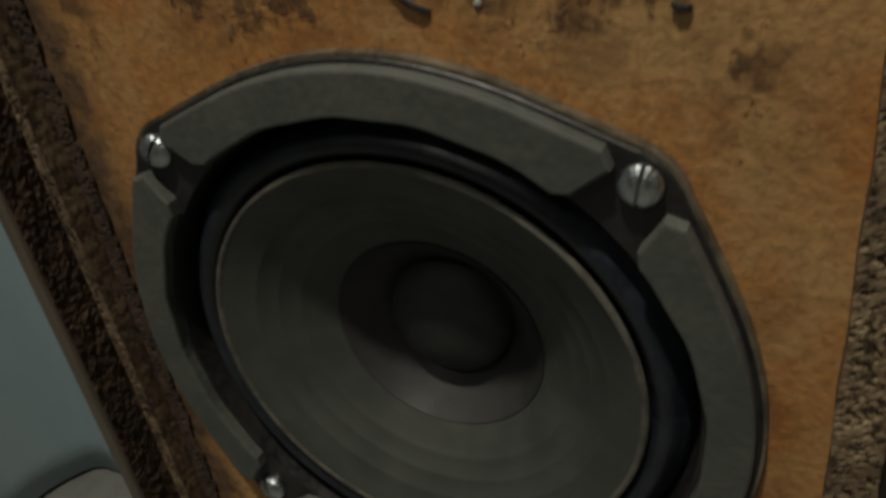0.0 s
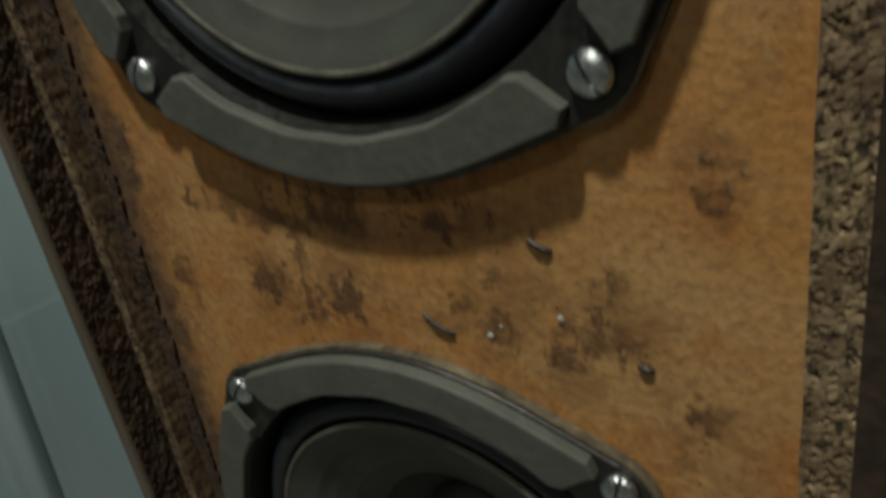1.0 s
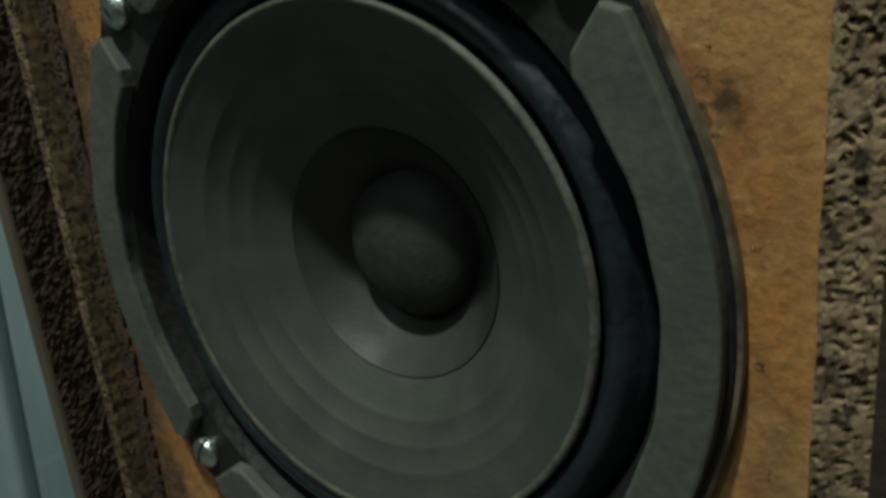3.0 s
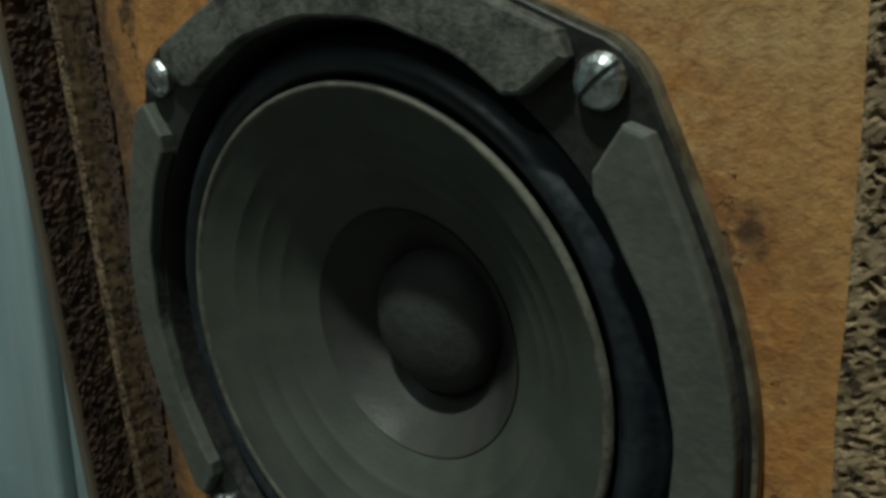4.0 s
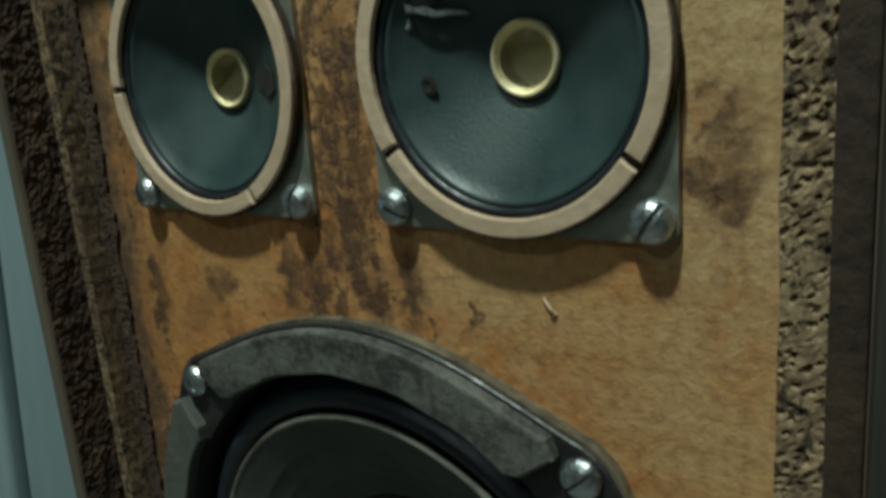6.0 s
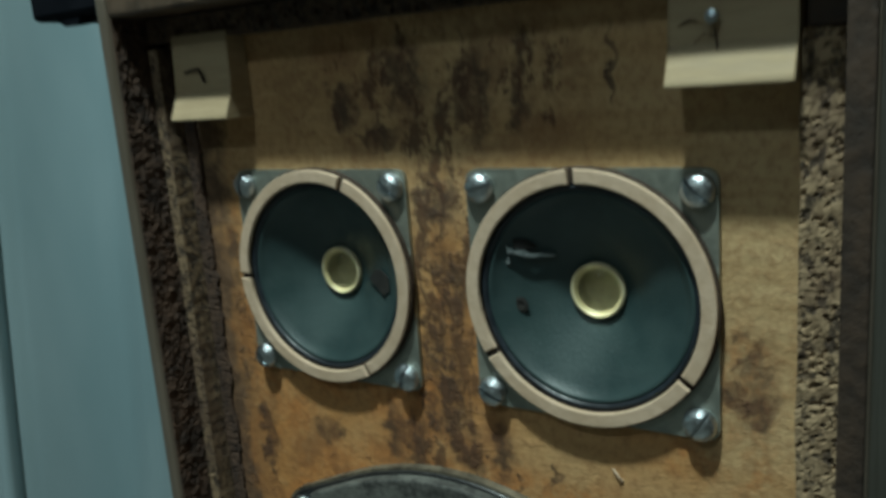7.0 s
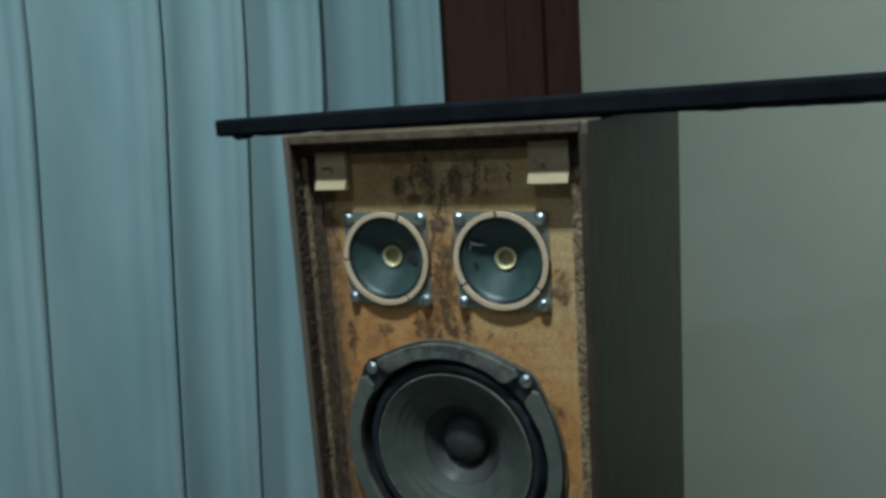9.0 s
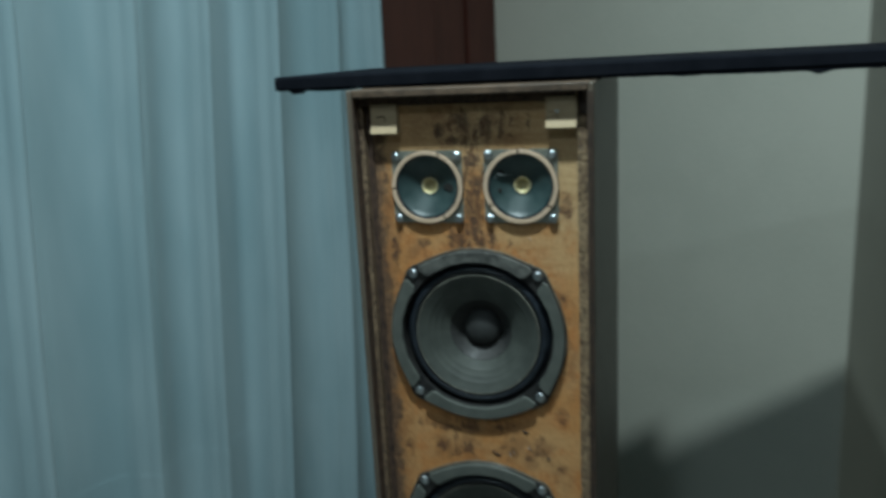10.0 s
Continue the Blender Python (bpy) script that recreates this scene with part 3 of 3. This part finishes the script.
def wire(points, radius):
    """A thin round bar along points."""
    curve = bpy.data.curves.new("bar", "CURVE")
    curve.dimensions, curve.bevel_depth, curve.bevel_resolution = "3D", radius, 2
    spline = curve.splines.new("POLY")
    spline.points.add(len(points) - 1)
    for p, q in zip(spline.points, points):
        p.co = (*q, 1)
    ob = bpy.data.objects.new("bar", curve)
    mesh = bpy.data.meshes.new_from_object(ob)
    bm = bmesh.new()
    bm.from_mesh(mesh)
    bpy.data.objects.remove(ob)
    bpy.data.curves.remove(curve)
    bpy.data.meshes.remove(mesh)
    return bm


part("nail", wire([(-0.1085, -0.0108, 1.2165), (-0.0990, -0.0124, 1.2175), (-0.0980, -0.0125, 1.2168), (-0.0976, -0.0108, 1.2120)], 0.0006), M_INNER, b1)
part("nail", lathe([(0, -0.0155), (0.0018, -0.0150), (0.0020, -0.0142), (0.0008, -0.0138), (0.0008, -0.010)], 12), M_STEEL, b2, at=(0.1085, 0, 1.2180))
for pts in ([(0.0960, -0.0117, 1.2045), (0.1010, -0.0119, 1.2070), (0.1050, -0.0123, 1.2065), (0.1080, -0.0120, 1.2010), (0.1090, -0.0116, 1.1980)],
            [(0.1085, -0.0119, 1.2170), (0.1095, -0.0123, 1.2100), (0.1100, -0.0118, 1.2030), (0.1098, -0.0113, 1.1985)],
            [(0.0985, -0.0117, 1.2160), (0.1020, -0.0122, 1.2175), (0.1055, -0.0119, 1.2165)],
            [(0.1030, -0.0117, 1.2110), (0.1060, -0.0122, 1.2135), (0.1090, -0.0119, 1.2125)]):
    part("splinter", wire(pts, 0.0003), M_CHIP, b2)


# ---- woofers ----
def woofer_outline(inset):
    """Round at the four sides, cut off at the corners where the screws sit."""
    pts = []
    for q in range(4):
        base = math.pi / 2 * q
        for a in (-13, -8, -3, 3, 8, 13):
            t = base + math.radians(a)
            pts.append(((0.1120 - inset) * math.cos(t), (0.1120 - inset) * math.sin(t)))
        for a, r in ((20, 0.1124), (27, 0.1129), (34, 0.1146), (40.0, 0.1174), (42, 0.1190), (44, 0.1197), (46, 0.1197), (48, 0.1190), (50.0, 0.1174), (56, 0.1146), (63, 0.1129), (70, 0.1124)):
            t = base + math.radians(a)
            pts.append(((r - inset) * math.cos(t), (r - inset) * math.sin(t)))
    for _ in range(2):
        pts = [(a[0] * k + b[0] * (1 - k), a[1] * k + b[1] * (1 - k)) for a, b in zip(pts, pts[1:] + pts[:1]) for k in (0.75, 0.25)]
    return pts


def crossing(outline, t):
    """The distance from the middle to an outline in direction t."""
    d = (math.cos(t), math.sin(t))
    for (ax, az), (bx, bz) in zip(outline, outline[1:] + outline[:1]):
        ex, ez = bx - ax, bz - az
        det = d[0] * -ez + d[1] * ex
        if abs(det) < 1e-12:
            continue
        r = (ax * -ez + az * ex) / det
        k = (d[0] * az - d[1] * ax) / det
        if r > 0 and -1e-6 <= k <= 1 + 1e-6:
            return r
    return 0.1


def gasket_piece(middle, inner):
    """One of the four card pieces between two screws."""
    out = woofer_outline(0.0019)
    span = math.radians(40.3)
    n = 32
    outer, inside = [], []
    for i in range(n + 1):
        k = 2 * i / n - 1
        cut = max(0.0, abs(k) - 0.94) / 0.06
        t = middle + span * k
        r = crossing(out, t) - 0.0045 * cut ** 2
        outer.append((r * math.cos(t), r * math.sin(t)))
        t = middle + span * 0.955 * k
        r = inner + 0.0030 * cut ** 2 + 0.0003 * math.sin(23 * t + middle)
        inside.append((r * math.cos(t), r * math.sin(t)))
    return slab(outer + inside[::-1], -0.0096, -0.0044, 0.0010)


SCREW = screw_mesh(0.0060, 0.0046, 0.0006)


def woofer(at, worn):
    edge = woofer_outline(0.0004)
    turns = [2 * math.pi * (i + 0.5) / 160 for i in range(160)]
    out = [(crossing(edge, t) * math.cos(t), crossing(edge, t) * math.sin(t)) for t in turns]
    bm = bmesh.new()
    front = [bm.verts.new((x * 0.996, -0.0050, z * 0.996)) for x, z in out]
    mid = [bm.verts.new((x, -0.0044, z)) for x, z in out]
    back = [bm.verts.new((x, -0.0004, z)) for x, z in out]
    hole = [bm.verts.new((0.0950 * x / math.hypot(x, z), -0.0048, 0.0950 * z / math.hypot(x, z))) for x, z in out]
    deep = [bm.verts.new((0.0920 * x / math.hypot(x, z), 0.012, 0.0920 * z / math.hypot(x, z))) for x, z in out]
    for p, q in ((back, mid), (mid, front), (front, hole), (hole, deep)):
        for i in range(len(p)):
            j = (i + 1) % len(p)
            bm.faces.new((p[i], p[j], q[j], q[i]))
    ob = part("woofer", bm, M_FLANGE, speaker, "large woofer with grey card gasket and paper cone", at=at)
    part("metal_edge", pierced(woofer_outline(-0.0008), [(0, 0, 0.0970)], -0.0040, -0.0003), M_BARE, ob, "pale bare metal edge")
    for q, inner in ((0, 0.0965), (1, 0.0955), (2, 0.0965), (3, 0.0955)):
        part("gasket", gasket_piece(math.pi / 2 * q, inner), M_GASKET_WORN if worn and q == 1 else M_GASKET, ob)
    roll = [(0.0935, 0.0090), (0.0915, 0.0045), (0.0905, 0.0020)]
    roll += [(0.0900 - 0.0115 * k / 10, 0.0016 - 0.0050 * math.sin(math.pi * k / 10)) for k in range(0, 11)]
    part("surround", lathe(roll, 96), M_RUBBER, ob, smooth=True)
    cone = [(0.0792, -0.0018), (0.0784, -0.0034), (0.0768, -0.0028)]
    for r in (0.072, 0.0665, 0.066, 0.0655, 0.062, 0.0595, 0.0590, 0.0585, 0.056, 0.0525, 0.0520, 0.0515, 0.048, 0.0440, 0.0395):
        k = (0.0768 - r) / (0.0768 - 0.0395)
        cone.append((r, -0.0028 + 0.0205 * k ** 1.12 - (0.00016 if r in (0.066, 0.059, 0.052) else 0.0)))
    part("cone", lathe(cone, 96), M_CONE, ob, smooth=True)
    part("cone_rim", lathe([(0.0794, -0.0019), (0.0789, -0.0037), (0.0775, -0.0034), (0.0769, -0.0028)], 96), M_CONE_RIM, ob, "worn pale cone edge", smooth=True)
    part("inner_cone", lathe([(0.0399, 0.0168), (0.0390, 0.0180), (0.033, 0.0245), (0.0235, 0.0330)], 72), M_CONE_DARK, ob, smooth=True)
    part("dust_cap", lathe([(0.0240, 0.0330), (0.0234, 0.0290)] + [(0.0230 * math.cos(a), 0.0285 - 0.0090 * math.sin(a)) for a in (0.2, 0.5, 0.8, 1.1, 1.35)] + [(0, 0.0194)], 64), M_CAP, ob, smooth=True)
    rng = random.Random(int(at[2] * 1000))
    for k in range(4):
        t = math.pi / 4 + math.pi / 2 * k
        s = part("screw", SCREW.copy(), M_STEEL, ob, "slotted steel screw", (0.111 * math.cos(t), -0.0048, 0.111 * math.sin(t) + 0.0014), smooth=False)
        s.rotation_euler = (0, rng.uniform(-0.9, 0.9), 0)
    return ob


woofer(W1, True)
woofer(W2, False)


# ---- tweeters ----
def ring_piece(t0, t1, r0, r1, y0, y1):
    n = 24
    pts = [(r1 * math.cos(t0 + (t1 - t0) * i / n), r1 * math.sin(t0 + (t1 - t0) * i / n)) for i in range(n + 1)]
    pts += [(r0 * math.cos(t1 - (t1 - t0) * i / n), r0 * math.sin(t1 - (t1 - t0) * i / n)) for i in range(n + 1)]
    return slab(pts, y0, y1, 0.0005)


SMALL_SCREW = screw_mesh(0.0056, 0.0050, 0.0006)


def tweeter(at, cuts, seed, label):
    h = 0.0440
    outer = []
    for sx, sz in ((1, 1), (-1, 1), (-1, -1), (1, -1)):
        base = {(1, 1): 0, (-1, 1): 90, (-1, -1): 180, (1, -1): 270}[(sx, sz)]
        for a in (0, 30, 60, 90):
            t = math.radians(base + a)
            outer.append((sx * (h - 0.004) + 0.004 * math.cos(t), sz * (h - 0.004) + 0.004 * math.sin(t)))
    ob = part("tweeter", pierced(outer, [(0, 0, 0.0388)], -0.0022, -0.0003), M_ZINC, speaker, label, at)
    part("rim", lathe([(0.0450, -0.0022), (0.0450, -0.0048), (0.0441, -0.0050), (0.0402, -0.0050), (0.0396, -0.0020), (0.0386, 0.004)], 72), M_INNER, ob, smooth=False)
    for a, b in zip(cuts, cuts[1:] + [cuts[0] + 360]):
        part("gasket", ring_piece(math.radians(a + 1.5), math.radians(b - 1.5), 0.0394, 0.0444, -0.0066, -0.0047), M_TAN, ob, "tan card ring piece")
    part("surround", lathe([(0.0398, -0.0026), (0.0386, -0.0044), (0.0374, -0.0040), (0.0366, -0.0018)], 72), M_RUBBER, ob, smooth=True)
    prof = [(0.0370, -0.0030), (0.0362, -0.0036), (0.0355, -0.0026)]
    prof += [(0.0355 - (0.0355 - 0.0090) * k / 8, -0.0026 + 0.0132 * (k / 8) ** 0.92) for k in range(1, 9)]
    part("cone", lathe(prof, 72), M_TWEETER, ob, "blue-black paper cone", smooth=True)
    part("dome_ring", lathe([(0.0099, 0.0106), (0.0101, 0.0084), (0.0096, 0.0074), (0.0088, 0.0077), (0.0084, 0.0095), (0.0060, 0.0104)], 40), M_BRASS, ob, smooth=True)
    dome = part("dome", lathe([(0.0086, 0.0088)] + [(0.0086 * math.cos(a), 0.0086 - 0.0058 * math.sin(a)) for a in (0.2, 0.4, 0.6, 0.8, 1.0, 1.2, 1.4)] + [(0, 0.0028)], 40), M_DOME, ob, "clear yellowish dome", smooth=True)
    dome.visible_shadow = False
    part("back_disc", lathe([(0.0090, 0.0112), (0.005, 0.0150), (0, 0.016)], 32), M_OLIVE, ob)
    rng = random.Random(seed)
    for k in range(4):
        t = math.pi / 4 + math.pi / 2 * k
        s = part("screw", SMALL_SCREW.copy(), M_STEEL, ob, "slotted steel screw", (0.0537 * math.cos(t), -0.0022, 0.0537 * math.sin(t) - 0.0004))
        s.rotation_euler = (0, rng.uniform(-1.4, 1.4), 0)
    return ob


t1 = tweeter(T1, [68, 182, 299], 3, "small tweeter on a square plate, dented cone")
t2 = tweeter(T2, [93, 212, 325], 8, "small tweeter on a square plate, torn cone")
SCREW.free()
SMALL_SCREW.free()


# tears and dents of the small cones
def flake(points, y):
    bm = bmesh.new()
    front = [bm.verts.new((x, y + k, z)) for x, z, k in points]
    rear = [bm.verts.new((x, y + k + 0.0005, z)) for x, z, k in points]
    bm.faces.new(front)
    bm.faces.new(rear[::-1])
    for i in range(len(front)):
        j = (i + 1) % len(front)
        bm.faces.new((front[i], front[j], rear[j], rear[i]))
    return bm


part("tear", flake([(-0.0295, 0.0168, -0.0004), (-0.0268, 0.0150, 0.0), (-0.0240, 0.0152, 0.0012), (-0.0215, 0.0136, 0.0024), (-0.0180, 0.0140, 0.0040), (-0.0135, 0.0130, 0.0062), (-0.0138, 0.0122, 0.0062), (-0.0185, 0.0126, 0.0038), (-0.0218, 0.0122, 0.0024), (-0.0250, 0.0134, 0.0008), (-0.0290, 0.0140, -0.0002)], -0.0018), M_PAPER, t2, "torn paper edge")
part("tear", flake([(-0.0270, 0.0195, 0.0), (-0.0225, 0.0190, 0.0015), (-0.0190, 0.0160, 0.0030), (-0.0225, 0.0150, 0.0018), (-0.0268, 0.0160, -0.0002)], -0.0013), M_DARK, t2, "dark hole in the paper")
part("dent", lathe([(0.0030, 0.0), (0.0018, -0.0003), (0, 0.0002)], 14), M_DARK, t2, at=(-0.0265, 0.0014, -0.0055))
part("dent", lathe([(0.0017, 0.0), (0.001, -0.0004), (0, -0.0002)], 12), M_PAPER, t2, at=(-0.0300, -0.0004, 0.0110))
part("dent", flake([(0.0165, -0.0020, 0.0016), (0.0215, 0.0030, -0.0006), (0.0265, 0.0036, -0.0030), (0.0310, 0.0010, -0.0046), (0.0315, -0.0040, -0.0050), (0.0270, -0.0066, -0.0036), (0.0225, -0.0042, -0.0014)], 0.0040), M_DARK, t1)

# ---- the board on top ----
def tilted(bm):
    """The board lies a little higher away from the cabinet."""
    for v in bm.verts:
        v.co.z += 0.005 * max(0.0, v.co.x + 0.13)
    return bm


board = tagged(new("shelf_board"), "long black board lying across the loudspeaker top", "board")
part("panel", tilted(box(-0.2515, 1.34, 0.015, 0.365, ZT + 0.0004, ZT + 0.0180, 0.003)), M_BOARD, board)


def ragged_lip(x0, x1, depth, lumps, seed):
    """A strip under the board's front edge whose lower edge is torn."""
    bm = bmesh.new()
    n = max(4, int((x1 - x0) / 0.003))
    rows = []
    for i in range(n + 1):
        x = x0 + (x1 - x0) * i / n
        h = depth * (1 + 0.5 * noise.noise((x * 25, seed, 0)) + 0.35 * noise.noise((x * 110, seed, 4)))
        h += sum(k * max(0.0, 1 - abs(x - c) / w) for c, w, k in lumps)
        h *= min(1.0, 6 * i / n, 6 * (n - i) / n)
        rows.append([bm.verts.new((x, y, z)) for y, z in ((0.0165, ZT + 0.004), (0.0170, ZT - h), (0.0280, ZT - h * 0.7), (0.0300, ZT + 0.004))])
    for a, b in zip(rows, rows[1:]):
        for j in range(4):
            bm.faces.new((a[j], a[(j + 1) % 4], b[(j + 1) % 4], b[j]))
    bm.faces.new(rows[0])
    bm.faces.new(rows[-1][::-1])
    return tilted(bm)


part("ragged_lip", ragged_lip(-0.232, -0.212, 0.0022, [(-0.224, 0.006, 0.002), (-0.216, 0.004, 0.002)], 1), M_BOARD, board)
part("ragged_lip", ragged_lip(-0.205, -0.145, 0.0009, [], 2), M_BOARD, board)
part("ragged_lip", ragged_lip(0.156, 1.20, 0.0022, [(0.245, 0.02, 0.002), (0.385, 0.012, 0.004), (0.60, 0.03, 0.003), (0.80, 0.05, 0.002)], 3), M_BOARD, board)

# bits stuck to the front: two black shreds and pale specks
for x, z, length, turn in ((0.0601, 0.8147, 0.0075, -22), (0.0214, 0.7821, 0.0120, -30), (0.0889, 0.7796, 0.0040, -10)):
    a = math.radians(turn)
    dx, dz = math.cos(a) * length / 2, math.sin(a) * length / 2
    part("glue_shred", wire([(x - dx, -0.0004, z - dz), (x - dx * 0.3, -0.0011, z - dz * 0.2), (x + dx * 0.5, -0.0010, z + dz * 0.6), (x + dx, -0.0002, z + dz)], 0.0008), M_FLANGE, speaker, "black shred of old glue")
for x, z, size in ((0.0642, 0.7913, 0.0012), (0.0399, 0.7810, 0.0012), (0.0440, 0.7850, 0.0007)):
    part("speck", lathe([(size, 0.0002), (size * 0.8, -size * 0.5), (0, -size * 0.8)], 8), M_CEIL, speaker, "pale grain", (x, 0, z))
part("splinter", wire([(0.0700, -0.0004, 1.0690), (0.0725, -0.0012, 1.0665), (0.0735, -0.0004, 1.0650)], 0.0004), M_TAN, speaker, "pale splinter")
